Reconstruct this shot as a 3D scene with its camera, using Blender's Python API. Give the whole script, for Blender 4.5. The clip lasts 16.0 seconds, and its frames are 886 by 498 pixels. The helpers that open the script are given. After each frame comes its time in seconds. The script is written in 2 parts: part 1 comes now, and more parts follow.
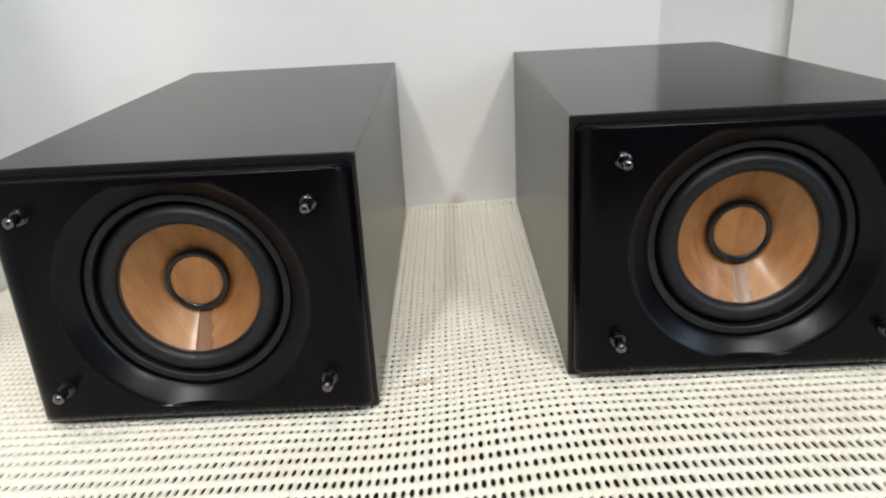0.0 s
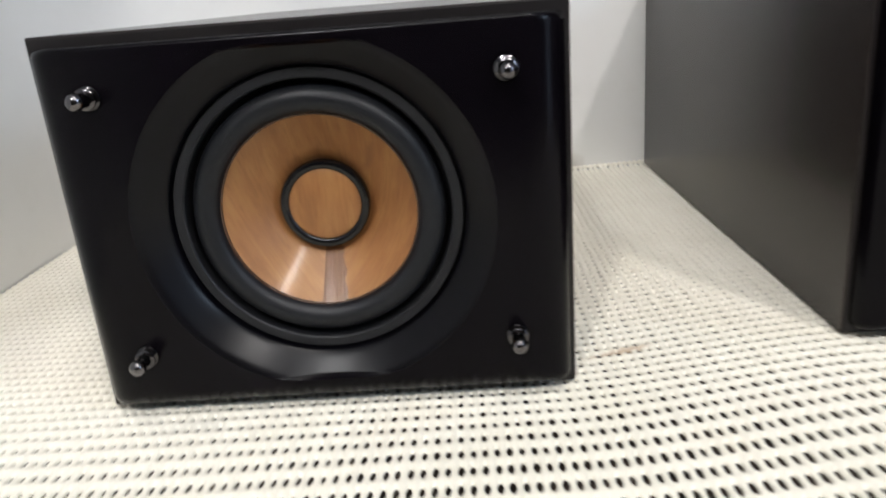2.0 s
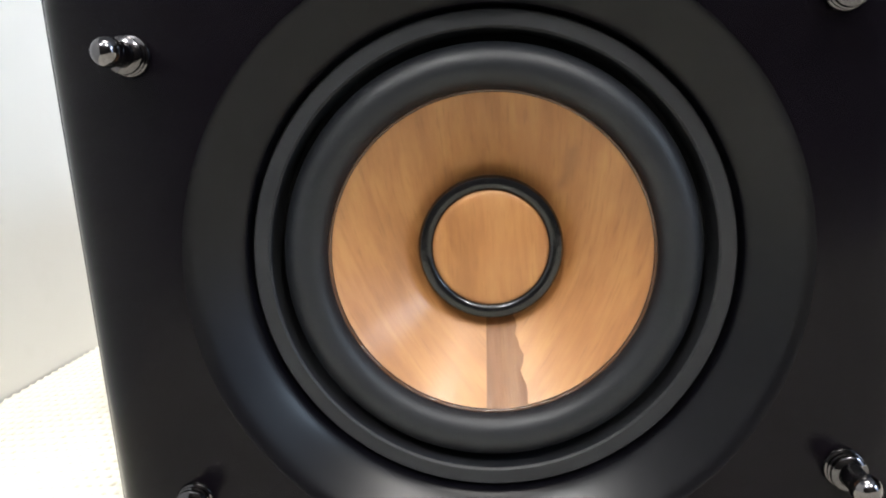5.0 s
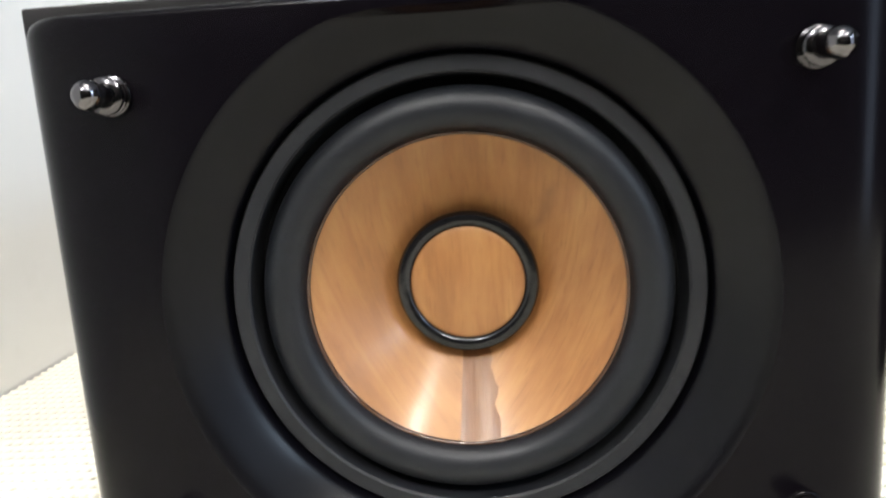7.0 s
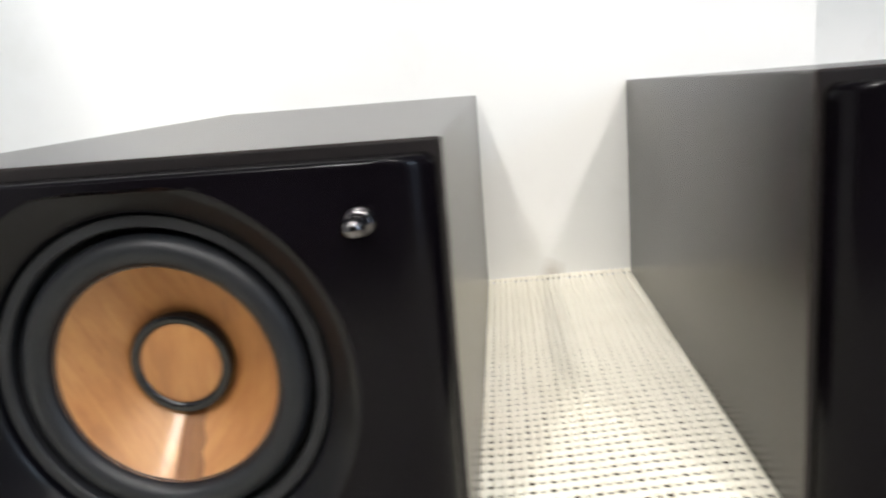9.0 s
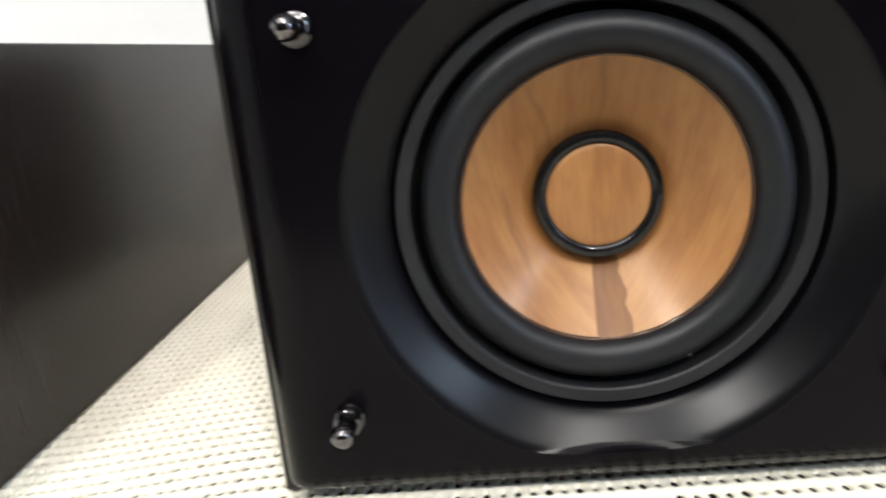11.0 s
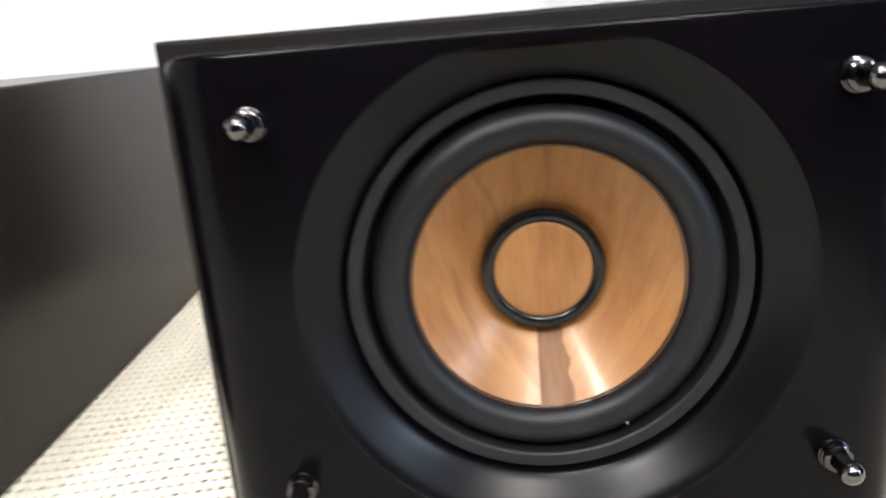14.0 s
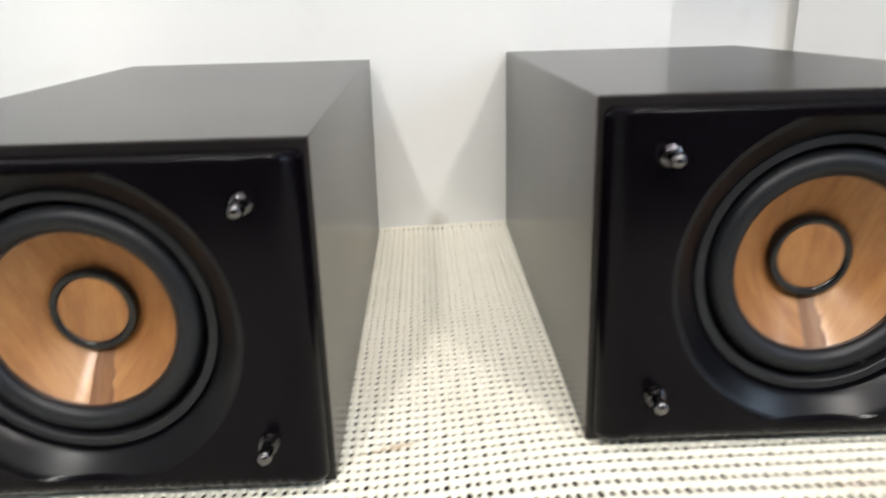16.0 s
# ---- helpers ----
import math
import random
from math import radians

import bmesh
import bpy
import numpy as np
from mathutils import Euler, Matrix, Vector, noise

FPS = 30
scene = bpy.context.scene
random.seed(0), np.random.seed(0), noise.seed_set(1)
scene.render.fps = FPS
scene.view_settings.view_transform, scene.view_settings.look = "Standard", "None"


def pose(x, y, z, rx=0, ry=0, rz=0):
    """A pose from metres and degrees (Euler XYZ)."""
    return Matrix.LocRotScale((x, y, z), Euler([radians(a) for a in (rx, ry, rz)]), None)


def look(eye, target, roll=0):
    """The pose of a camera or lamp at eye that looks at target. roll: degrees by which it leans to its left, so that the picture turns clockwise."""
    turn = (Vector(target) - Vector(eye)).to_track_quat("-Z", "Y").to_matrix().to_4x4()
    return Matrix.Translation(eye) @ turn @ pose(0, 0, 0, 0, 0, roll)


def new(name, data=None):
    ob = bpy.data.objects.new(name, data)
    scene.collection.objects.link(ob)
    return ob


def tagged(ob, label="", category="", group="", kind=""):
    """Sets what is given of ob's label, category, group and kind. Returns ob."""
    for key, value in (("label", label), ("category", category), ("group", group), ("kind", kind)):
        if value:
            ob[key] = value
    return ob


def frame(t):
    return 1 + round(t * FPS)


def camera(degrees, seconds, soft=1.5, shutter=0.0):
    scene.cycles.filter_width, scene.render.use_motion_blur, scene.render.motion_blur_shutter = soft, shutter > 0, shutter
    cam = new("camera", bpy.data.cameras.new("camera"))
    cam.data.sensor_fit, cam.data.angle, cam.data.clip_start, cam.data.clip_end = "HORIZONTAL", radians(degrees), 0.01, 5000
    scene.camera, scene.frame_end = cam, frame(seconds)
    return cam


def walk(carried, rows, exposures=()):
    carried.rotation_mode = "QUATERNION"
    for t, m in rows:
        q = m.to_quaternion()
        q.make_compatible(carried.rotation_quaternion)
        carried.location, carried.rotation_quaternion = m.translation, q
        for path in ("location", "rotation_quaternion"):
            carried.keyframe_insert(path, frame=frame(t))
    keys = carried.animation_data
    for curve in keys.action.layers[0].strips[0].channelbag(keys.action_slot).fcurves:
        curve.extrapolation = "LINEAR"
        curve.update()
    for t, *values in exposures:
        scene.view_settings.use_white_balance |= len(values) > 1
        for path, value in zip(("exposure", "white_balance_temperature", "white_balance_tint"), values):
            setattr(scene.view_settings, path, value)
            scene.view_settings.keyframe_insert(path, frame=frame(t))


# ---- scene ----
# ---- camera ----
cam = camera(62.37, 16.0, soft=2.0, shutter=0.6)
PATH = [
    (0.0, 0.2009, -0.2995, 0.1961, 68.604, 3.004, -0.167),
    (0.5, 0.1890, -0.2930, 0.1885, 68.788, 3.213, -0.017),
    (1.0, 0.1720, -0.2751, 0.1740, 68.858, 3.760, -0.003),
    (1.5, 0.1449, -0.2522, 0.1441, 69.366, 2.254, 1.207),
    (2.0, 0.1290, -0.2225, 0.1278, 70.776, 4.268, 1.064),
    (2.5, 0.1036, -0.1865, 0.1120, 72.629, 5.352, -0.072),
    (3.0, 0.0902, -0.1700, 0.1090, 73.706, 4.755, -0.159),
    (3.5, 0.0830, -0.1584, 0.1045, 75.453, 4.130, 1.075),
    (4.0, 0.0809, -0.1466, 0.1006, 76.618, 3.959, 2.629),
    (4.2, 0.0807, -0.1430, 0.0956, 77.739, 4.556, 2.862),
    (6.3, 0.0830, -0.1350, 0.0883, 81.548, 4.861, 3.418),
    (6.5, 0.0828, -0.1337, 0.0906, 80.072, 4.186, 3.282),
    (7.0, 0.0862, -0.1389, 0.1002, 79.483, 3.748, 3.220),
    (7.5, 0.0982, -0.1478, 0.1078, 79.303, 3.844, 3.626),
    (8.0, 0.1171, -0.1539, 0.1164, 78.292, 4.135, 3.384),
    (8.5, 0.1354, -0.1671, 0.1291, 77.557, 4.717, 3.854),
    (9.0, 0.1759, -0.1783, 0.1390, 76.594, 4.603, 4.200),
    (9.5, 0.2195, -0.1787, 0.1351, 76.022, 5.481, 4.108),
    (10.0, 0.2526, -0.1738, 0.1265, 75.166, 5.224, 3.402),
    (10.2, 0.2655, -0.1685, 0.1206, 75.004, 5.531, 3.175),
    (12.3, 0.3342, -0.1321, 0.1053, 74.654, 5.202, 1.726),
    (12.5, 0.3333, -0.1309, 0.1059, 74.752, 5.047, 1.763),
    (13.0, 0.3328, -0.1306, 0.1097, 74.279, 4.811, 0.199),
    (13.5, 0.3293, -0.1334, 0.1167, 74.998, 4.653, -0.034),
    (14.0, 0.3137, -0.1508, 0.1301, 73.477, 4.721, 0.228),
    (14.5, 0.2851, -0.1697, 0.1519, 72.188, 3.817, -2.500),
    (15.0, 0.2440, -0.2013, 0.1770, 71.122, 3.541, -2.878),
    (15.5, 0.2212, -0.2264, 0.1839, 70.672, 2.306, -2.507),
    (16.0, 0.1968, -0.2238, 0.1637, 71.008, 1.489, -1.714)
]
EXPOSURES = [(0.0, -0.90, 6520, 10), (1.5, -0.90, 6430, 12), (2.5, -0.82, 6430, 12), (3.0, -0.44, 6480, 11), (4.0, 0.0, 6500, 10),
             (6.5, -0.06, 6500, 9), (7.5, -0.16, 6570, 11), (8.5, -0.18, 6620, 10), (9.0, -0.30, 6620, 10), (9.5, -0.56, 6620, 10), (10.0, -0.54, 6620, 10),
             (12.5, -0.08, 6620, 10), (14.0, -0.12, 6620, 12), (15.0, -0.30, 6600, 10), (16.0, -0.53, 6600, 10)]
walk(cam, [(t, pose(*p)) for t, *p in PATH], EXPOSURES)

# ---- sizes, metres ----
W, H, D = 0.161, 0.1247, 0.293            # cabinet width, height, depth
CX, CZ = 0.0807, 0.0649                    # driver axis on the front
FACE = -0.0105                             # front plane of the baffle
B_POSE = pose(0.25192, 0.00622, 0.0084, -1.28, 0, -0.67)
WALL_Y, WALL_TURN = 0.2965, 1.7            # back wall, slightly turned

# ---- world and light ----
world = bpy.data.worlds.new("world")
scene.world = world
world.use_nodes = True
world.node_tree.nodes["Background"].inputs[0].default_value = (0.9, 0.95, 1.0, 1)
world.node_tree.nodes["Background"].inputs[1].default_value = 0.05


def lamp(name, eye, target, size_x, size_y, watts, colour):
    data = bpy.data.lights.new(name, "AREA")
    data.shape, data.size, data.size_y, data.energy, data.color = "RECTANGLE", size_x, size_y, watts, colour
    ob = new(name, data)
    ob.matrix_world = look(eye, target)
    return ob


def bulb(name, eye, radius, watts, colour):
    data = bpy.data.lights.new(name, "POINT")
    data.shadow_soft_size, data.energy, data.color = radius, watts, colour
    new(name, data).location = eye


# two lamps under the ceiling, one to each side of the shelf
bulb("ceiling_lamp_left", (-0.29, -1.32, 1.48), 0.07, 86.0, (1.0, 0.975, 0.93))
bulb("ceiling_lamp_right", (0.85, -1.32, 1.48), 0.07, 80.0, (1.0, 0.945, 0.885))
# an added wide fill over the shelf, unseen, to brighten the mat between the speakers
lamp("overhead_fill", (0.24, -0.50, 1.55), (0.24, -0.45, 0.0), 0.60, 0.35, 17.0, (1.0, 0.965, 0.91))
# cool daylight from a window with a bright upper and a dimmer lower pane in the room's side wall
lamp("window_daylight", (2.12, -1.1, 1.0), (0.0, 0.0, 0.1), 0.45, 0.60, 28.0, (0.62, 0.79, 1.0))
lamp("window_lower_pane", (2.12, -1.1, 0.15), (0.0, 0.0, 0.05), 0.45, 0.95, 7.0, (0.62, 0.76, 1.0))


# ---- materials ----
def nodes_of(name):
    m = bpy.data.materials.new(name)
    m.use_nodes = True
    t = m.node_tree
    return m, t, t.nodes["Principled BSDF"]


def setin(node, **kw):
    for k, v in kw.items():
        node.inputs[k.replace("_", " ")].default_value = v


def coords(t, scale=(1, 1, 1), kind="Object", shift=(0, 0, 0)):
    c = t.nodes.new("ShaderNodeTexCoord")
    m = t.nodes.new("ShaderNodeMapping")
    m.inputs["Scale"].default_value = scale
    m.inputs["Location"].default_value = shift
    t.links.new(c.outputs[kind], m.inputs["Vector"])
    return m.outputs[0]


def noise_tex(t, vec, scale, detail=4.0, rough=0.55):
    n = t.nodes.new("ShaderNodeTexNoise")
    setin(n, Scale=scale, Detail=detail, Roughness=rough)
    t.links.new(vec, n.inputs["Vector"])
    return n.outputs["Fac"]


def ramp(t, fac, stops):
    r = t.nodes.new("ShaderNodeValToRGB")
    e = r.color_ramp.elements
    while len(e) < len(stops):
        e.new(0.5)
    for el, (p, c) in zip(e, stops):
        el.position, el.color = p, (*c, 1)
    t.links.new(fac, r.inputs[0])
    return r.outputs[0]


def to_range(t, fac, lo, hi, a=0.0, b=1.0):
    r = t.nodes.new("ShaderNodeMapRange")
    r.inputs[1].default_value, r.inputs[2].default_value = a, b
    r.inputs[3].default_value, r.inputs[4].default_value = lo, hi
    t.links.new(fac, r.inputs[0])
    return r.outputs[0]


def bump(t, bsdf, fac, strength, dist):
    b = t.nodes.new("ShaderNodeBump")
    b.inputs["Strength"].default_value, b.inputs["Distance"].default_value = strength, dist
    t.links.new(fac, b.inputs["Height"])
    t.links.new(b.outputs[0], bsdf.inputs["Normal"])


def mixc(t, fac, a, b, mode="MIX"):
    m = t.nodes.new("ShaderNodeMix")
    m.data_type, m.blend_type = "RGBA", mode
    for sock, v in ((m.inputs[0], fac), (m.inputs[6], a), (m.inputs[7], b)):
        if isinstance(v, bpy.types.NodeSocket):
            t.links.new(v, sock)
        elif isinstance(v, tuple):
            sock.default_value = (*v, 1)
        else:
            sock.default_value = v
    return m.outputs[2]


def math_node(t, op, a, b=None):
    m = t.nodes.new("ShaderNodeMath")
    m.operation = op
    for sock, v in zip(m.inputs, (a, b)):
        if isinstance(v, bpy.types.NodeSocket):
            t.links.new(v, sock)
        elif v is not None:
            sock.default_value = v
    return m.outputs[0]


def mat_plain(name, colour, rough, metal=0.0, grain=900.0, depth=0.00004, spread=0.12, coat=0.0, specular=0.5, uneven=0.25):
    """A surface with fine relief and uneven gloss and tone."""
    m, t, b = nodes_of(name)
    v = coords(t)
    fine, broad = noise_tex(t, v, grain, 3), noise_tex(t, v, 22.0, 4)
    dark = tuple(c * (1 - spread) for c in colour)
    light = tuple(min(1, c * (1 + spread)) for c in colour)
    t.links.new(ramp(t, broad, [(0.15, dark), (0.85, light)]), b.inputs["Base Color"])
    t.links.new(to_range(t, broad, rough * (1 - uneven), rough * (1 + uneven), 0.0, 1.0), b.inputs["Roughness"])
    setin(b, Metallic=metal, Coat_Weight=coat, Specular_IOR_Level=specular)
    bump(t, b, fine, 0.25, depth)
    return m


def mat_cabinet():
    """Dark ash-look foil with fine open grain along the height of the sides."""
    m, t, b = nodes_of("black_ash_foil")
    v = coords(t, (900, 900, 28))
    g = noise_tex(t, v, 1.0, 3, 0.6)
    v2 = coords(t, (700, 18, 700))
    g2 = noise_tex(t, v2, 1.0, 3, 0.6)
    geo = t.nodes.new("ShaderNodeNewGeometry")
    sep = t.nodes.new("ShaderNodeSeparateXYZ")
    t.links.new(geo.outputs["True Normal"], sep.inputs[0])
    up = math_node(t, "GREATER_THAN", math_node(t, "ABSOLUTE", sep.outputs[2]), 0.7)
    grain = t.nodes.new("ShaderNodeMix")
    t.links.new(up, grain.inputs[0])
    t.links.new(g, grain.inputs[2])
    t.links.new(g2, grain.inputs[3])
    gr = grain.outputs[0]
    t.links.new(ramp(t, gr, [(0.3, (0.0130, 0.0090, 0.0082)), (0.55, (0.0185, 0.0130, 0.0120)), (0.8, (0.029, 0.0212, 0.0196))]), b.inputs["Base Color"])
    t.links.new(to_range(t, noise_tex(t, coords(t), 8.0, 2), 0.22, 0.265, 0.0, 1.0), b.inputs["Roughness"])
    setin(b, Specular_IOR_Level=0.25)
    bump(t, b, gr, 0.03, 0.00003)
    return m


def mat_cone(name, seed, streaks, tone=1.0, gloss=0.6, relief=0.00012, coat=0.15, rough=(0.36, 0.52)):
    """Lacquered veneer rolled from a flat sheet: the grain follows the sheet, with open pores, cloudy figure and a few dark mineral streaks."""
    m, t, b = nodes_of(name)
    fine = noise_tex(t, coords(t, (950, 55, 1), "UV", (seed, seed * 2.0, seed * 3.0)), 1.0, 4, 0.6)
    pores = noise_tex(t, coords(t, (1500, 150, 1), "UV", (seed * 3.0, seed, 0)), 1.0, 2, 0.5)
    broad = noise_tex(t, coords(t, (130, 24, 1), "UV", (seed * 1.7, seed, 0)), 1.0, 3, 0.55)
    cloud = noise_tex(t, coords(t, (240, 55, 1), "UV", (seed, seed * 4.0, 0)), 1.0, 4, 0.6)
    col = ramp(t, broad, [(0.30, (0.194, 0.077, 0.024)), (0.5, (0.239, 0.102, 0.034)), (0.70, (0.289, 0.134, 0.047))])
    col = mixc(t, to_range(t, cloud, 0.0, 0.5, 0.46, 0.72), col, (0.35, 0.170, 0.056))
    col = mixc(t, to_range(t, cloud, 0.5, 0.0, 0.24, 0.44), col, (0.165, 0.060, 0.017))
    col = mixc(t, to_range(t, fine, 0.0, 0.4, 0.48, 0.72), col, (0.165, 0.062, 0.018))
    col = mixc(t, to_range(t, pores, 0.0, 0.30, 0.58, 0.72), col, (0.11, 0.040, 0.013))
    if tone != 1.0:
        col = mixc(t, 1.0, col, (tone, tone * 0.86, tone * 0.8), "MULTIPLY")
    pos = coords(t)
    sep = t.nodes.new("ShaderNodeSeparateXYZ")
    t.links.new(pos, sep.inputs[0])
    wob = math_node(t, "MULTIPLY", math_node(t, "SUBTRACT", noise_tex(t, coords(t, (60, 60, 60)), 1.0, 3), 0.5), 0.006)
    for sx, lean, z0, z1, wide, strength in streaks:
        # a streak: a leaning line x = sx + lean * z between two heights, relative to the driver's axis
        line = math_node(t, "ADD", math_node(t, "MULTIPLY", sep.outputs[2], -lean), math_node(t, "ADD", sep.outputs[0], wob))
        d = math_node(t, "ABSOLUTE", math_node(t, "SUBTRACT", line, sx))
        near = to_range(t, d, strength, 0.0, 0.0, wide)
        mid = math_node(t, "ABSOLUTE", math_node(t, "SUBTRACT", sep.outputs[2], (z0 + z1) / 2))
        span = to_range(t, mid, 1.0, 0.0, (z1 - z0) * 0.3, (z1 - z0) * 0.55)
        col = mixc(t, math_node(t, "MULTIPLY", near, span), col, (0.13, 0.05, 0.02))
    t.links.new(col, b.inputs["Base Color"])
    t.links.new(to_range(t, fine, rough[0], rough[1], 0.0, 1.0), b.inputs["Roughness"])
    setin(b, Coat_Weight=coat, Coat_Roughness=0.17, Specular_IOR_Level=gloss, Specular_Tint=(1.0, 0.83, 0.62, 1))
    bump(t, b, fine, 0.18, relief)
    return m


def mat_wall(name, colour, stain, smudges=()):
    m, t, b = nodes_of(name)
    v = coords(t)
    broad, mid, fine = noise_tex(t, v, 3.0, 4), noise_tex(t, v, 26.0, 5), noise_tex(t, v, 420.0, 3)
    col = mixc(t, to_range(t, mid, 0.0, 0.5, 0.58, 0.85), colour, stain)
    col = mixc(t, to_range(t, broad, 0.0, 0.6, 0.5, 0.8), col, tuple(c * 0.94 for c in colour))
    sep = t.nodes.new("ShaderNodeSeparateXYZ")
    t.links.new(v, sep.inputs[0])
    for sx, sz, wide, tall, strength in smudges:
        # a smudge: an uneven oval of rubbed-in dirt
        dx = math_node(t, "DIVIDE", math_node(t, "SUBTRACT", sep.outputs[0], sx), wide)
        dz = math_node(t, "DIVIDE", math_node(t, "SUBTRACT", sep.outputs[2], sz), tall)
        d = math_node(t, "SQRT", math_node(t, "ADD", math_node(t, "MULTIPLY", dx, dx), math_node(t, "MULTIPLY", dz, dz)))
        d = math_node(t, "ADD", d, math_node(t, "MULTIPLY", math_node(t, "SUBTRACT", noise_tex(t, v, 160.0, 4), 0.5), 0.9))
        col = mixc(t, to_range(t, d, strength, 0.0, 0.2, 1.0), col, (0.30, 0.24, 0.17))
    t.links.new(col, b.inputs["Base Color"])
    setin(b, Roughness=0.55, Specular_IOR_Level=0.4)
    bump(t, b, math_node(t, "ADD", mid, math_node(t, "MULTIPLY", fine, 0.2)), 0.10, 0.002)
    return m


def mat_mat():
    m, t, b = nodes_of("cream_foam_mat")
    v = coords(t)
    fine, blotch = noise_tex(t, v, 700.0, 4), noise_tex(t, v, 14.0, 5)
    col = ramp(t, blotch, [(0.35, (0.80, 0.766, 0.65)), (0.6, (0.86, 0.826, 0.72)), (0.82, (0.82, 0.766, 0.64))])
    col = mixc(t, to_range(t, fine, 0.0, 0.35, 0.5, 0.8), col, (0.72, 0.68, 0.57))
    spot = noise_tex(t, coords(t, (1, 1, 1), shift=(3.1, 1.7, 0)), 45.0, 2)
    col = mixc(t, to_range(t, spot, 0.0, 0.5, 0.74, 0.82), col, (0.62, 0.47, 0.34))
    sep = t.nodes.new("ShaderNodeSeparateXYZ")
    t.links.new(v, sep.inputs[0])
    for x0, x1, y0, slope, wide, strength, tint in ((0.166, 0.192, 0.0147, 0.19, 0.0022, 0.75, (0.45, 0.30, 0.17)), (0.322, 0.360, -0.0235, -0.04, 0.006, 0.28, (0.62, 0.42, 0.36)),
                                                    (0.020, 0.045, -0.0170, 0.1, 0.007, 0.30, (0.50, 0.50, 0.46))):
        line = math_node(t, "ADD", math_node(t, "MULTIPLY", math_node(t, "SUBTRACT", sep.outputs[0], x0), slope), y0)
        wander = math_node(t, "MULTIPLY", math_node(t, "SUBTRACT", noise_tex(t, v, 220.0, 3), 0.5), wide * 1.6)
        d = math_node(t, "ABSOLUTE", math_node(t, "SUBTRACT", math_node(t, "ADD", sep.outputs[1], wander), line))
        along = math_node(t, "ABSOLUTE", math_node(t, "SUBTRACT", sep.outputs[0], (x0 + x1) / 2))
        mask = math_node(t, "MULTIPLY", to_range(t, d, strength, 0.0, 0.0, wide), to_range(t, along, 1.0, 0.0, (x1 - x0) * 0.25, (x1 - x0) * 0.6))
        col = mixc(t, mask, col, tint)
    t.links.new(col, b.inputs["Base Color"])
    setin(b, Roughness=0.75, Subsurface_Weight=0.0)
    bump(t, b, fine, 0.5, 0.0004)
    return m


M_CABINET = mat_cabinet()
M_BAFFLE = mat_plain("black_satin_plastic", (0.0022, 0.0017, 0.0026), 0.20, grain=1500, depth=0.00002, specular=0.095)
M_DISH = mat_plain("black_matt_plastic", (0.0016, 0.0015, 0.0024), 0.30, grain=1500, depth=0.00001, specular=0.17, uneven=0.06)
M_EDGE = mat_plain("black_brown_edging", (0.0065, 0.0050, 0.0050), 0.42, grain=900, specular=0.35)
M_COLLAR = mat_plain("smoked_chrome", (0.085, 0.081, 0.085), 0.12, metal=1.0, grain=800, depth=0.00001)
M_RING = mat_plain("dark_grey_gasket", (0.0100, 0.0105, 0.0122), 0.5, grain=1200, specular=0.24)
# near-black: the shade inside the gap is put into its colour
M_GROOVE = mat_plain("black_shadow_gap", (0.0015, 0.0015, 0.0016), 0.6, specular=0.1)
M_RUBBER = mat_plain("black_rubber", (0.0058, 0.0066, 0.0085), 0.45, grain=1600, depth=0.00003, specular=0.28)
M_CAP_RING = mat_plain("black_glue_ring", (0.003, 0.003, 0.0035), 0.20, grain=420, specular=0.4, depth=0.0004)
M_CHROME = mat_plain("black_chrome", (0.13, 0.123, 0.127), 0.09, metal=1.0, grain=800, depth=0.00001)
M_STEM = mat_plain("dark_chrome", (0.07, 0.068, 0.07), 0.14, metal=1.0, grain=800, depth=0.00001)
M_BEAD = mat_plain("glossy_glue", (0.05, 0.022, 0.010), 0.10, grain=260, depth=0.0006, coat=0.5)
M_STRIP = mat_cone("dark_veneer_joint", 9.3, [(0.0002, 0.0, -0.04, 0.04, 0.0012, 0.9), (-0.0022, 0.0, -0.04, 0.04, 0.0006, 0.8)], tone=0.45, gloss=0.25, relief=0.0010, coat=0.30, rough=(0.30, 0.45))
M_CONE_A = mat_cone("veneer_cone_plain", 1.3, [(0.0105, 0.35, 0.010, 0.021, 0.0022, 0.6)])
M_CONE_B = mat_cone("veneer_cone_streaked", 4.1, [(0.0008, 0.0, 0.012, 0.036, 0.0012, 0.5), (-0.0068, -0.32, 0.004, 0.034, 0.0012, 0.5),
                                                  (-0.0215, -0.30, -0.020, 0.006, 0.0012, 0.5)])
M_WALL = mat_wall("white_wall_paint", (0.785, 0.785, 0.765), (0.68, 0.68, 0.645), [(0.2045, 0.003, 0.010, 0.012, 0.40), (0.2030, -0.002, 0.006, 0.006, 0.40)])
M_ROOM = mat_wall("room_paint", (0.36, 0.35, 0.33), (0.30, 0.29, 0.27))
M_CEILING = mat_wall("cool_white_ceiling", (0.80, 0.85, 0.91), (0.74, 0.79, 0.85))
# near-black in place of a dim room, so the black fronts reflect little
M_DIM_ROOM = mat_wall("dim_room_black", (0.025, 0.022, 0.02), (0.02, 0.018, 0.016))
M_MAT = mat_mat()
M_SHELF = mat_plain("dark_brown_shelf", (0.055, 0.036, 0.026), 0.5, grain=120, depth=0.0003)
M_LINT = mat_plain("pale_lint", (0.55, 0.54, 0.50), 0.8)


# ---- mesh helpers ----
def smooth01(v):
    v = min(1, max(0, v))
    return v * v * (3 - 2 * v)


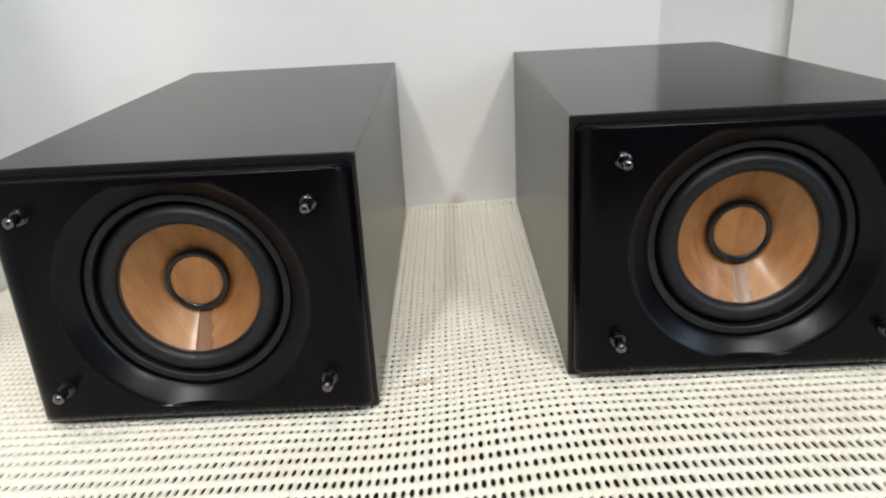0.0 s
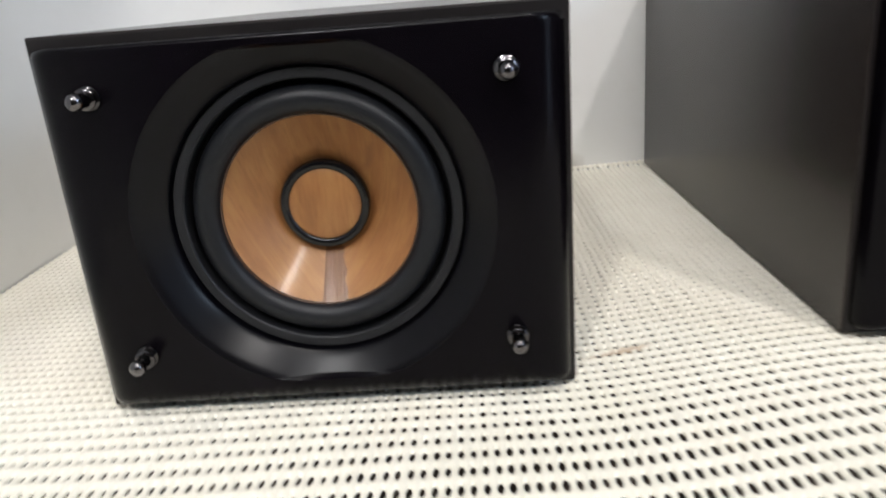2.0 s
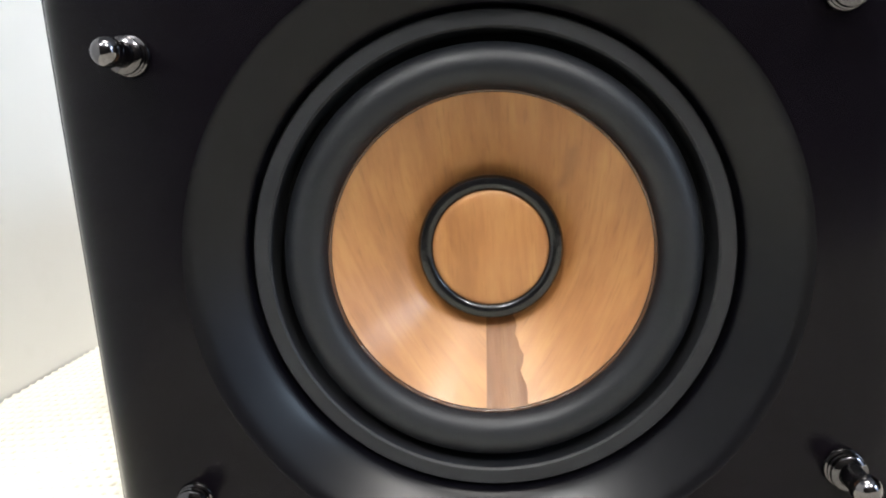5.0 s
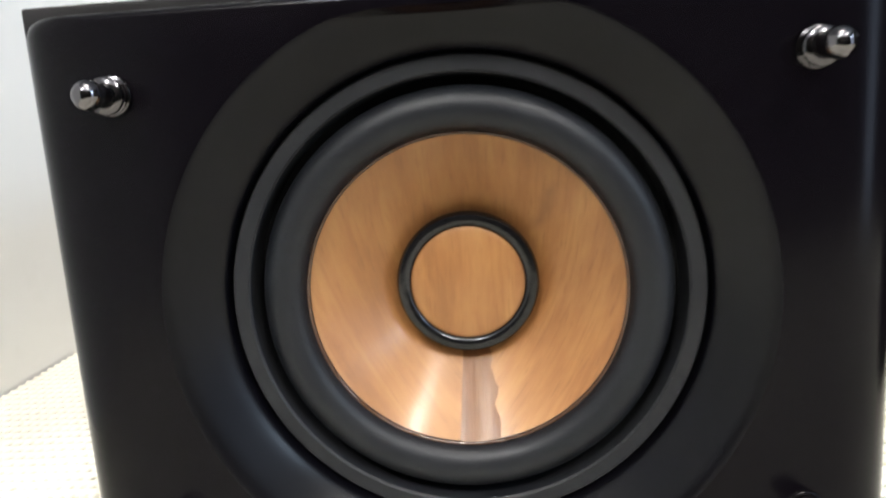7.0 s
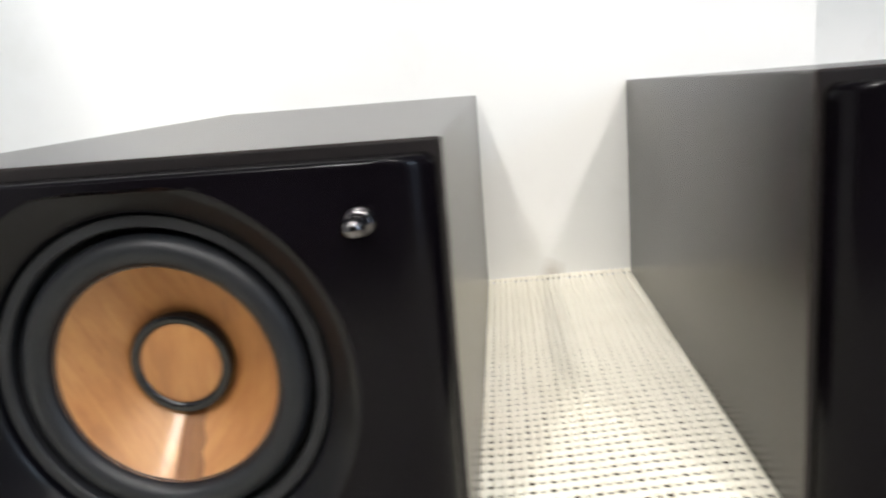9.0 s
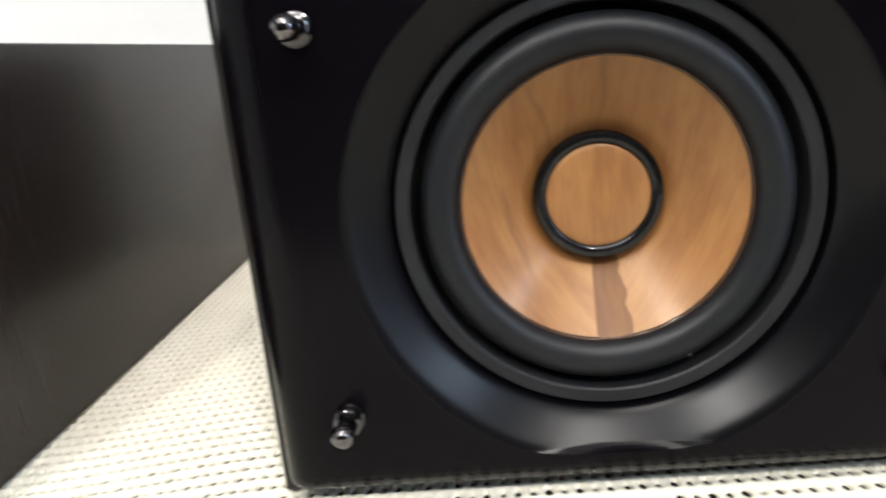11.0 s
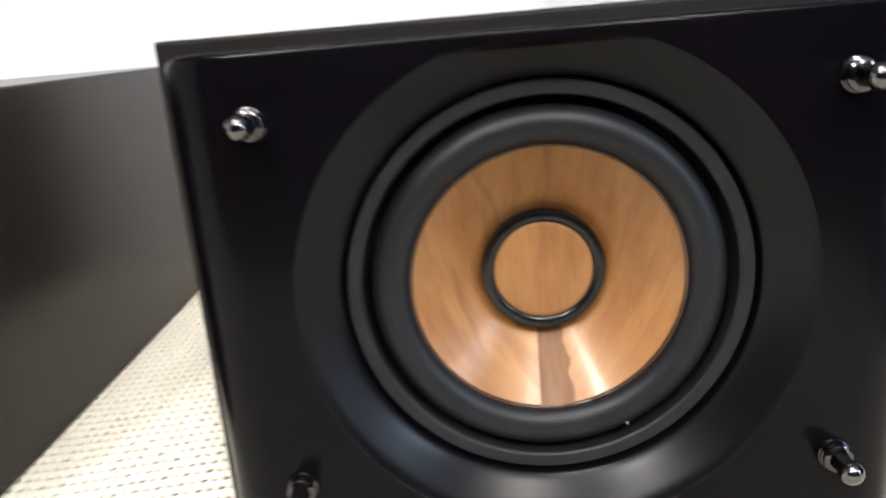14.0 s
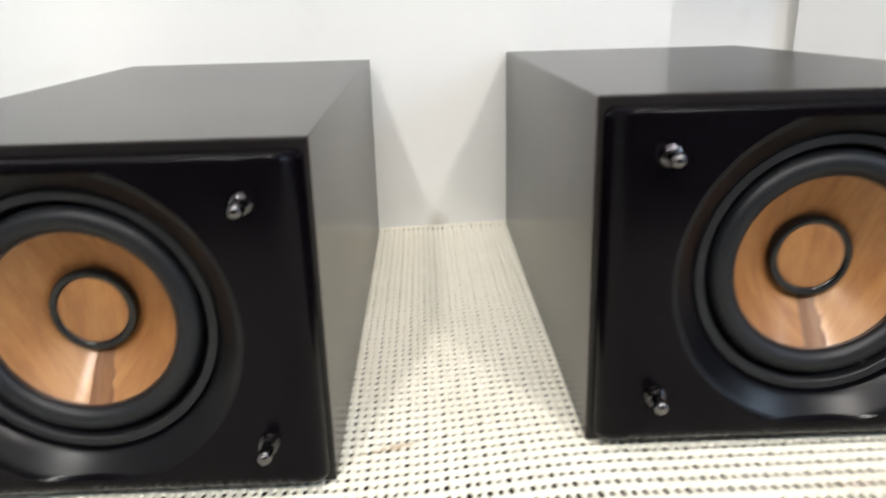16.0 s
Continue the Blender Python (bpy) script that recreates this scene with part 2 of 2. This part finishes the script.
def mesh_of(name, verts, faces, material, smooth=True, sharp=35.0):
    me = bpy.data.meshes.new(name)
    me.from_pydata([tuple(v) for v in verts], [], faces)
    bm = bmesh.new()
    bm.from_mesh(me)
    bmesh.ops.recalc_face_normals(bm, faces=bm.faces)
    bm.to_mesh(me)
    bm.free()
    me.materials.append(material)
    if smooth:
        me.polygons.foreach_set("use_smooth", [True] * len(me.polygons))
        me.set_sharp_from_angle(angle=radians(sharp))
    return me


def sheet_uv(me, rolled=0.0):
    """Lay the veneer sheet on a mesh: flat for rolled = 0, or wrapped round a cone with that sine, its seam at the bottom."""
    uv = me.uv_layers.new(name="sheet")
    for f in me.polygons:
        side = 1 if f.center.x > 0 else -1
        for li in f.loop_indices:
            co = me.vertices[me.loops[li].vertex_index].co
            if rolled:
                turn = side * abs(math.atan2(co.x, co.z)) * rolled
                slant = math.hypot(co.x, co.z) / rolled
                uv.data[li].uv = (slant * math.sin(turn), slant * math.cos(turn))
            else:
                uv.data[li].uv = (co.x + 0.11, co.z)
    return me


def part(name, me, parent, label=""):
    ob = new(name, me)
    ob.parent = parent
    if label:
        ob["label"] = label
    return ob


def loft(rings, closed_first=False, closed_last=False):
    """Faces between rings of the same number of points."""
    n = len(rings[0])
    verts = [v for r in rings for v in r]
    faces = []
    for i in range(len(rings) - 1):
        for j in range(n):
            k = (j + 1) % n
            faces.append((i * n + j, i * n + k, (i + 1) * n + k, (i + 1) * n + j))
    if closed_first:
        faces.append(tuple(range(n)))
    if closed_last:
        faces.append(tuple((len(rings) - 1) * n + j for j in range(n)))
    return verts, faces


def turned(profile, n=96, ends=(False, False), centre=(0, 0, 0)):
    """A body of revolution about the y axis; profile rows are (radius, y)."""
    cx, cy, cz = centre
    rings = [[(cx + r * math.cos(2 * math.pi * j / n), cy + y, cz + r * math.sin(2 * math.pi * j / n)) for j in range(n)] for r, y in profile]
    return loft(rings, *ends)


def box_mesh(name, size, bevel, material):
    bm = bmesh.new()
    bmesh.ops.create_cube(bm, size=1.0)
    for v in bm.verts:
        v.co = Vector((v.co.x * size[0], v.co.y * size[1], v.co.z * size[2]))
    if bevel:
        bmesh.ops.bevel(bm, geom=bm.edges[:], offset=bevel, segments=3, affect="EDGES", profile=0.6)
    me = bpy.data.meshes.new(name)
    bm.to_mesh(me)
    bm.free()
    me.materials.append(material)
    return me


# ---- the loudspeaker ----
def cabinet_mesh():
    bm = bmesh.new()
    bmesh.ops.create_cube(bm, size=1.0)
    for v in bm.verts:
        v.co = Vector(((v.co.x + 0.5) * W, (v.co.y + 0.5) * D, (v.co.z + 0.5) * H))
    front = next(f for f in bm.faces if f.normal.y < -0.9)
    bmesh.ops.inset_region(bm, faces=[front], thickness=0.0075)
    hole = bmesh.ops.extrude_face_region(bm, geom=[front])
    bmesh.ops.translate(bm, vec=(0, 0.045, 0), verts=[v for v in hole["geom"] if isinstance(v, bmesh.types.BMVert)])
    bmesh.ops.delete(bm, geom=[front], context="FACES_ONLY")
    edges = [e for e in bm.edges if e.is_valid and len(e.link_faces) == 2 and all(min(v.co.x, W - v.co.x) < 1e-5 or min(v.co.z, H - v.co.z) < 1e-5 for v in e.verts)
             and e.calc_face_angle(0) > 1.0]
    bmesh.ops.bevel(bm, geom=edges, offset=0.0009, segments=3, affect="EDGES", profile=0.6)
    bmesh.ops.recalc_face_normals(bm, faces=bm.faces)
    me = bpy.data.meshes.new("cabinet")
    bm.to_mesh(me)
    bm.free()
    me.materials.append(M_CABINET)
    me.materials.append(M_EDGE)
    for f in me.polygons:
        if f.normal.y < -0.9 and f.center.y < 0.002:
            f.material_index = 1
    return me


def round_rect(half_w, half_h, r, long=84, short=64, arc=8):
    """Points round a rounded rectangle; the same counts on every size, so that outlines can be lofted."""
    pts = []
    for turn, (a, b, m) in enumerate(((half_w, half_h, short), (half_h, half_w, long)) * 2):
        side = [(a, -(b - r) + 2 * (b - r) * k / m) for k in range(m)]
        side += [(a - r + r * math.cos(u), b - r + r * math.sin(u)) for u in [math.pi / 2 * k / arc for k in range(arc)]]
        for _ in range(turn):
            side = [(-y, x) for x, y in side]
        pts += side
    return pts


def baffle_mesh():
    def outline(u):
        """The plate's outline from the flat face (0) to its foot (1): broad rolls at the sides and below, a tight turn above."""
        swing = math.sin(u * math.pi / 2)
        sunk = min(1.0, -FACE * (1 - math.cos(u * math.pi / 2)) / 0.0015)
        turn = math.sqrt(1 - (1 - sunk) ** 2)
        top, foot = 0.05495 + 0.0013 * turn + 0.0002 * u, -0.0541 - 0.0083 * swing
        return [(x, z + (top + foot) / 2) for x, z in round_rect(0.0645 + 0.0141 * swing, (top - foot) / 2, 0.0020 + 0.0012 * turn)]

    angles = [math.atan2(z, x) for x, z in outline(0.0)]
    n = len(angles)

    def ring(radius, y):
        return [(CX + radius[j] * math.cos(a), y, CZ + radius[j] * math.sin(a)) for j, a in enumerate(angles)]

    clip = 0.0524
    dish = [(0.0562 ** -90 + (clip / max(0.5, abs(math.sin(a)))) ** -90) ** (-1 / 90) if abs(math.sin(a)) > 0.5 else 0.0562 for a in angles]
    flat = [math.hypot(x, z) for x, z in outline(0.0)]

    def dish_y(r):
        """Depth of the conical rim, eased where it meets the driver's opening."""
        k = (r - 0.0466) / 0.0096
        return -0.0029 + (FACE + 0.0029) * (k - 0.10 * max(0.0, k - 0.72) ** 2 / 0.28 ** 2 + 0.10 * k) - 0.0005 * (1 - math.exp(-k * 14)) * (1 - k)

    rings = [ring([0.0466] * n, 0.010), ring([0.0466] * n, -0.0025)]
    for k in (0.01, 0.03, 0.06, 0.10, 0.18, 0.30, 0.45, 0.60, 0.72, 0.80, 0.87, 0.94, 1.0):
        rs = [0.0466 + (o - 0.0466) * k for o in dish]
        rings.append([(CX + r * math.cos(a), dish_y(r), CZ + r * math.sin(a)) for r, a in zip(rs, angles)])
    # where the plate's upper and lower edge cuts the dish, a short sloping lip leads back up to the face
    lip = [d + 0.00015 + 0.0010 * smooth01((0.0562 - d) / 0.0030) for d in dish]
    rings.append(ring(lip, FACE))
    rings.append(ring([f * 0.5 + p * 0.5 for p, f in zip(lip, flat)], FACE))
    for u in (0.0, 0.06, 0.12, 0.18, 0.24, 0.30, 0.36, 0.42, 0.50, 0.58, 0.66, 0.74, 0.82, 0.91, 1.0):
        y = FACE * math.cos(u * math.pi / 2) ** 0.9 if u < 1 else -0.0012
        rings.append([(CX + x, y, CZ + z) for x, z in outline(u)])
    rings.append([(x, 0.0008, z) for x, y, z in rings[-1]])
    me = mesh_of("front_baffle", *loft(rings), M_BAFFLE, sharp=32)
    me.materials.append(M_DISH)
    for f in me.polygons:
        if f.index < 14 * n:
            f.material_index = 1
    return me


def peg(parent, x, z):
    base = part("grille_peg", mesh_of("grille_peg", *turned([(0.0021, 0.002), (0.0021, -0.0056), (0.0019, -0.0066)], 24, (False, True)), M_STEM), parent, "dark chrome peg shank")
    base.matrix_local = pose(x, FACE, z)
    part("collar", mesh_of("collar", *turned([(0.0036, 0.0006), (0.0037, -0.0004), (0.0035, -0.0008), (0.0031, -0.0010), (0.0031, -0.0012), (0.0034, -0.0014), (0.0034, -0.0018), (0.0030, -0.0020), (0.0030, -0.0022), (0.0033, -0.0024),
                                              (0.0032, -0.0029), (0.0028, -0.0032), (0.0022, -0.0034)], 36), M_COLLAR), base, "stepped chrome collar")
    ball = [(0.0026 * math.sin(math.pi * k / 14), -0.0082 + 0.0026 * math.cos(math.pi * k / 14)) for k in range(1, 14)]
    part("ball_tip", mesh_of("ball_tip", *turned(ball, 32, (True, True)), M_CHROME, sharp=60), base, "shiny chrome ball tip")


def strip_mesh(profile, x0, x1, lift):
    """A narrow overlap of veneer down the lower side of the cone."""
    verts, faces = [], []
    cols = 7
    for r, y in profile:
        for k in range(cols):
            f = k / (cols - 1)
            spread = 0.75 + 0.45 * (r - 0.0145) / 0.017
            x = (x0 + (x1 - x0) * f) * spread + 0.0008 * f * (noise.noise((r * 330, f * 3, 1.7)) + 0.9 * noise.noise((r * 1500, f * 9, 4.2)))
            verts.append((x, y - lift * (1 if 0 < k < cols - 1 else 0.2), -math.sqrt(max(r * r - x * x, 1e-9))))
    for i in range(len(profile) - 1):
        for k in range(cols - 1):
            a = i * cols + k
            faces.append((a, a + 1, a + cols + 1, a + cols))
    return sheet_uv(mesh_of("joint_strip", verts, faces, M_STRIP))


def loudspeaker(m, cone_material, label, seed):
    top = new("bookshelf_speaker")
    top.matrix_world = m
    tagged(top, label, "speaker", "pair of wood-cone speakers")
    part("cabinet", cabinet_mesh(), top, "black-brown woodgrain foil cabinet")
    part("front_baffle", baffle_mesh(), top, "satin black moulded front with dished rim")
    for x in (0.0209, 0.1413):
        for z in (0.0237, 0.1069):
            peg(top, x, z)
    axis = pose(CX, 0, CZ)

    def round_part(name, profile, material, label="", n=120, ends=(False, False), parent=top, sharp=40):
        ob = part(name, mesh_of(name, *turned(profile, n, ends), material, sharp=sharp), parent, label)
        if parent is top:
            ob.matrix_local = axis
        return ob

    # backing of the gaps beside the gasket, coloured as dark as their shade
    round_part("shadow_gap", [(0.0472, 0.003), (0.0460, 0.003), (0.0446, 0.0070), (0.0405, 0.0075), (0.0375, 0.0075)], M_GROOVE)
    round_part("gasket_ring", [(0.0461, 0.0068), (0.0460, -0.0010), (0.0456, -0.0016), (0.0429, -0.0016), (0.0425, -0.0012), (0.0424, 0.0068)], M_RING, "flat dark grey gasket ring")
    roll = [(0.0405, 0.0076), (0.0404, 0.0030)] + [(0.0360 + 0.0043 * math.cos(u), 0.0012 - 0.0038 * math.sin(u)) for u in [math.pi * k / 16 for k in range(17)]] + [(0.0308, 0.0024)]
    round_part("surround", roll, M_RUBBER, "black rubber half-roll surround", n=160)
    depth = []
    for k in range(15):
        f = k / 14
        depth.append((0.0319 - 0.0179 * f, 0.0013 + 0.0140 * f))
    cone = round_part("cone", depth, cone_material, "lacquered honey-brown wooden cone", n=160)
    sheet_uv(cone.data, 0.788)
    part("joint_strip", strip_mesh(depth, -0.0026, 0.0046, 0.00018), cone, "darker overlapped veneer joint")
    bead = [(0.0316 + 0.00042 * math.cos(u), 0.00125 - 0.00042 * math.sin(u)) for u in [math.pi * k / 6 for k in range(7)]]
    bead_part = round_part("glue_bead", bead, M_BEAD, "thin glossy glue bead at the cone edge", n=240)
    for v in bead_part.data.vertices:
        # thicker and lumpier where the glue ran down
        low = smooth01((-v.co.z - 0.016) / 0.016)
        lump = max(0.0, noise.noise((v.co.x * 420, v.co.z * 420, seed))) * (0.15 + 0.85 * low)
        v.co.y -= 0.0010 * lump
        v.co.x *= 1 - 0.022 * lump
        v.co.z *= 1 - 0.022 * lump
    ring = [(0.0143, 0.0160), (0.0150, 0.0132), (0.0150, 0.0114), (0.0145, 0.0105), (0.0136, 0.0103), (0.0127, 0.0104), (0.0121, 0.0108), (0.0117, 0.0120)]
    round_part("cap_ring", ring, M_CAP_RING, "black glue ring round the dust cap", n=96)
    cap = [(0.0121 * math.sin(u), 0.0113 - 0.0012 * math.cos(u)) for u in [math.pi / 2 * (1 - k / 10) for k in range(10)]]
    cap_part = round_part("dust_cap", cap, cone_material, "wooden dust cap", n=72, ends=(False, True), sharp=60)
    sheet_uv(cap_part.data)
    return top


loudspeaker(Matrix.Identity(4), M_CONE_A, "black wood-cone bookshelf speaker lying on cream foam mat", 2.3)
loudspeaker(B_POSE, M_CONE_B, "black wood-cone bookshelf speaker with streaked cone, on raised mat", 7.9)


def lint_fleck():
    """A pale curl of lint caught on the rubber surround of the streaked speaker."""
    path = [(0.0166 + 0.00055 * f * f, -0.0014 - 0.0004 * math.sin(math.pi * f), -0.0355 + 0.0012 * (0.5 - f)) for f in [k / 6 for k in range(7)]]
    rings = [[(x + 0.00011 * math.cos(a), y + 0.00011 * math.sin(a), z) for a in [math.pi * j / 3 for j in range(6)]] for x, y, z in path]
    ob = new("lint_fleck", mesh_of("lint_fleck", *loft(rings, True, True), M_LINT))
    ob.matrix_world = B_POSE @ pose(CX, 0, CZ)
    tagged(ob, "tiny pale curl of lint on the rubber surround", "lint")


lint_fleck()


# ---- shelf, mat, walls ----
def ground_height(x, y):
    """The mat lies flat under one speaker and swells up under the front of the other."""
    rise = 0.0084 - 0.0223 * (max(y, -0.03) - 0.006)
    h = rise * smooth01((x - 0.150) / 0.110)
    h += 0.0007 * math.sin(31 * x + 1.0) * math.sin(27 * y + 0.5) * smooth01((-0.005 - y) / 0.04)
    h += 0.0028 * smooth01((y - 0.293) / 0.010)      # its hem curls up against the wall
    return h - 0.0003


MAT_X, MAT_Y = (-0.1145, 0.52), (-0.30, 0.305)
PX = 0.0036


def row_pitch(y):
    """The mat is pulled wide in front of the speakers and lies slack between them."""
    return 0.0086 - 0.0033 * smooth01((y + 0.060) / 0.065)


def foam_mat():
    nx = int((MAT_X[1] - MAT_X[0]) / PX)
    rows = [MAT_Y[0]]
    while rows[-1] < MAT_Y[1]:
        rows.append(rows[-1] + row_pitch(rows[-1]))
    rnd = np.random.RandomState(3)
    # one cell: twelve points round the rim, a shoulder ring, the lip of the diamond hole and its foot
    rim = [(-1, -1), (-0.35, -1), (0.35, -1), (1, -1), (1, -0.4), (1, 0.4), (1, 1), (0.35, 1), (-0.35, 1), (-1, 1), (-1, 0.4), (-1, -0.4)]
    verts, faces, shared = [], [], {}

    def bend(x, row):
        return 0.0004 * math.sin(x * 19 + row * 0.35)

    for iy in range(len(rows) - 1):
        mid, py = (rows[iy] + rows[iy + 1]) / 2, rows[iy + 1] - rows[iy]
        for ix in range(nx):
            cx = MAT_X[0] + (ix + 0.5) * PX
            cy = mid + bend(cx, iy + 0.5)
            far = smooth01((cy + 0.07) / 0.08)
            small = 0.86 + 0.06 * (ix % 2) + 0.12 * (rnd.rand() - 0.5) - far * (0.22 - 0.14 * (ix % 2) - 0.16 * (rnd.rand() - 0.5))
            small *= 0.78 + 0.26 * smooth01((cx + 0.03) / 0.20)
            lean = (rnd.rand() - 0.5) * 0.0003
            loops = [[]]
            for a, b in rim:
                x, y = cx + a / 2 * PX, mid + b / 2 * py
                y += bend(x, iy + 0.5 + b / 2)
                key = (2 * ix + 1 + a, round(y, 5))
                if key not in shared:
                    shared[key] = len(verts)
                    puff = (0.0005 if abs(a) == 1 else 0.0001) if abs(b) == 1 else -0.0003
                    verts.append((x, y, ground_height(x, y) + puff * (0.7 + 0.6 * rnd.rand()) - 0.0003))
                loops[0].append(shared[key])
            for f, dz in ((0.82, -0.0004), (0.63, -0.0008), (0.61, -0.0016)):
                loop = []
                for a, b in rim:
                    k = 1.0 / max(1.0, (abs(a) + abs(b)) / (1.45 if f > 0.7 else 1.02))
                    sc = f if f > 0.7 else f * small / 0.8
                    x, y = cx + a * k * sc * PX / 2 + lean, cy + b * k * sc * py / 2 * (1 if f > 0.7 else 1.15)
                    loop.append(len(verts))
                    verts.append((x, y, ground_height(x, y) + dz))
                loops.append(loop)
            for lower, upper in zip(loops, loops[1:]):
                for j in range(12):
                    k = (j + 1) % 12
                    faces.append((lower[j], lower[k], upper[k], upper[j]))
    me = bpy.data.meshes.new("foam_mat")
    me.from_pydata(verts, [], faces)
    me.materials.append(M_MAT)
    me.polygons.foreach_set("use_smooth", [True] * len(me.polygons))
    return tagged(new("foam_mat", me), "cream perforated foam anti-slip mat covering the shelf", "mat", kind="stuff")


def slab(name, x0, x1, y0, y1, z0, z1, material, label, category, turn=0.0, bevel=0.0):
    ob = new(name, box_mesh(name, (x1 - x0, y1 - y0, z1 - z0), bevel, material))
    ob.matrix_world = pose((x0 + x1) / 2, (y0 + y1) / 2, (z0 + z1) / 2, 0, 0, turn)
    return tagged(ob, label, category, kind="structure")


foam_mat()
slab("shelf_top", -0.115, 0.66, -0.32, 0.74, -0.03, -0.0055, M_SHELF, "dark brown wooden shelf under the mat", "shelf", bevel=0.002)


def back_wall():
    """White wall behind the speakers that rounds into the side wall."""
    r, thick = 0.11, 0.02
    slope = math.tan(radians(WALL_TURN))
    end_x = 0.372
    line = [(end_x, WALL_Y + slope * end_x)]
    x0 = -0.1155
    yb = WALL_Y + slope * x0
    for k in range(13):
        u = math.pi / 2 * k / 12
        line.append((x0 + r - r * math.sin(u), yb - r + r * math.cos(u)))
    line.append((x0, -0.32))
    back = [(end_x, line[0][1] + 0.03), (x0 - thick, yb + 0.03), (x0 - thick, -0.32)]
    outline = line + back[::-1]
    verts = [(x, y, -0.4) for x, y in outline] + [(x, y, 0.34) for x, y in outline]
    n = len(outline)
    faces = [(j, (j + 1) % n, n + (j + 1) % n, n + j) for j in range(n)] + [tuple(range(n)), tuple(range(n, 2 * n))]
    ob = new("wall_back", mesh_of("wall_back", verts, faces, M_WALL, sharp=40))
    for x, z, sx, sz in ((0.0386, 0.1483, 0.0016, 0.0030), (0.0547, 0.1367, 0.0007, 0.0075), (0.0520, 0.1480, 0.0006, 0.0040)):
        verts, faces = turned([(math.sin(math.pi / 2 * k / 5), -math.cos(math.pi / 2 * k / 5)) for k in range(1, 6)], 16, (True, False))
        verts = [(vx * sx, vy * 0.0009, vz * sz) for vx, vy, vz in verts]
        chip = part("paint_blister", mesh_of("paint_blister", verts, faces, M_WALL), ob, "small raised paint blister")
        chip.location = (x, WALL_Y + slope * x, z)
    return tagged(ob, "white painted wall behind the speakers, slightly smudged", "wall", kind="structure")


back_wall()
slab("wall_recess", -0.14, 0.70, 0.72, 0.76, -0.4, 0.34, M_WALL, "white wall at the back of a shallow recess", "wall")
slab("wall_side", 0.632, 1.232, 0.555, 0.605, -0.4, 0.34, M_WALL, "white painted side wall with faint smudges", "wall", turn=-28.0)
# added out of view: blocks lamp light so the recess wall falls darker
slab("recess_shade_slab", 0.34, 0.66, 0.55, 0.72, 0.34, 0.36, M_WALL, "unseen white slab added to shade the recess", "wall")
# unseen front and side walls; the room's dimness is put into their colour
slab("wall_room_front", -1.6, 2.2, -2.3, -2.2, -0.85, 1.6, M_DIM_ROOM, "unseen wall across the room, near-black to keep reflections dark", "wall")
slab("wall_room_back", -1.6, 2.2, 1.2, 1.3, -0.85, 1.6, M_ROOM, "plain wall behind the shelf niche", "wall")
slab("wall_room_left", -1.7, -1.6, -2.3, 1.3, -0.85, 1.6, M_DIM_ROOM, "unseen side wall of the room, near-black to keep reflections dark", "wall")
slab("wall_room_right", 2.2, 2.3, -2.3, 1.3, -0.85, 1.6, M_DIM_ROOM, "unseen side wall of the room, near-black to keep reflections dark", "wall")
slab("ceiling", -1.7, 2.3, -2.3, 1.3, 1.6, 1.66, M_CEILING, "cool white painted ceiling", "ceiling")
slab("floor", -1.7, 2.3, -2.3, 1.3, -0.9, -0.85, M_SHELF, "dark floor", "floor")
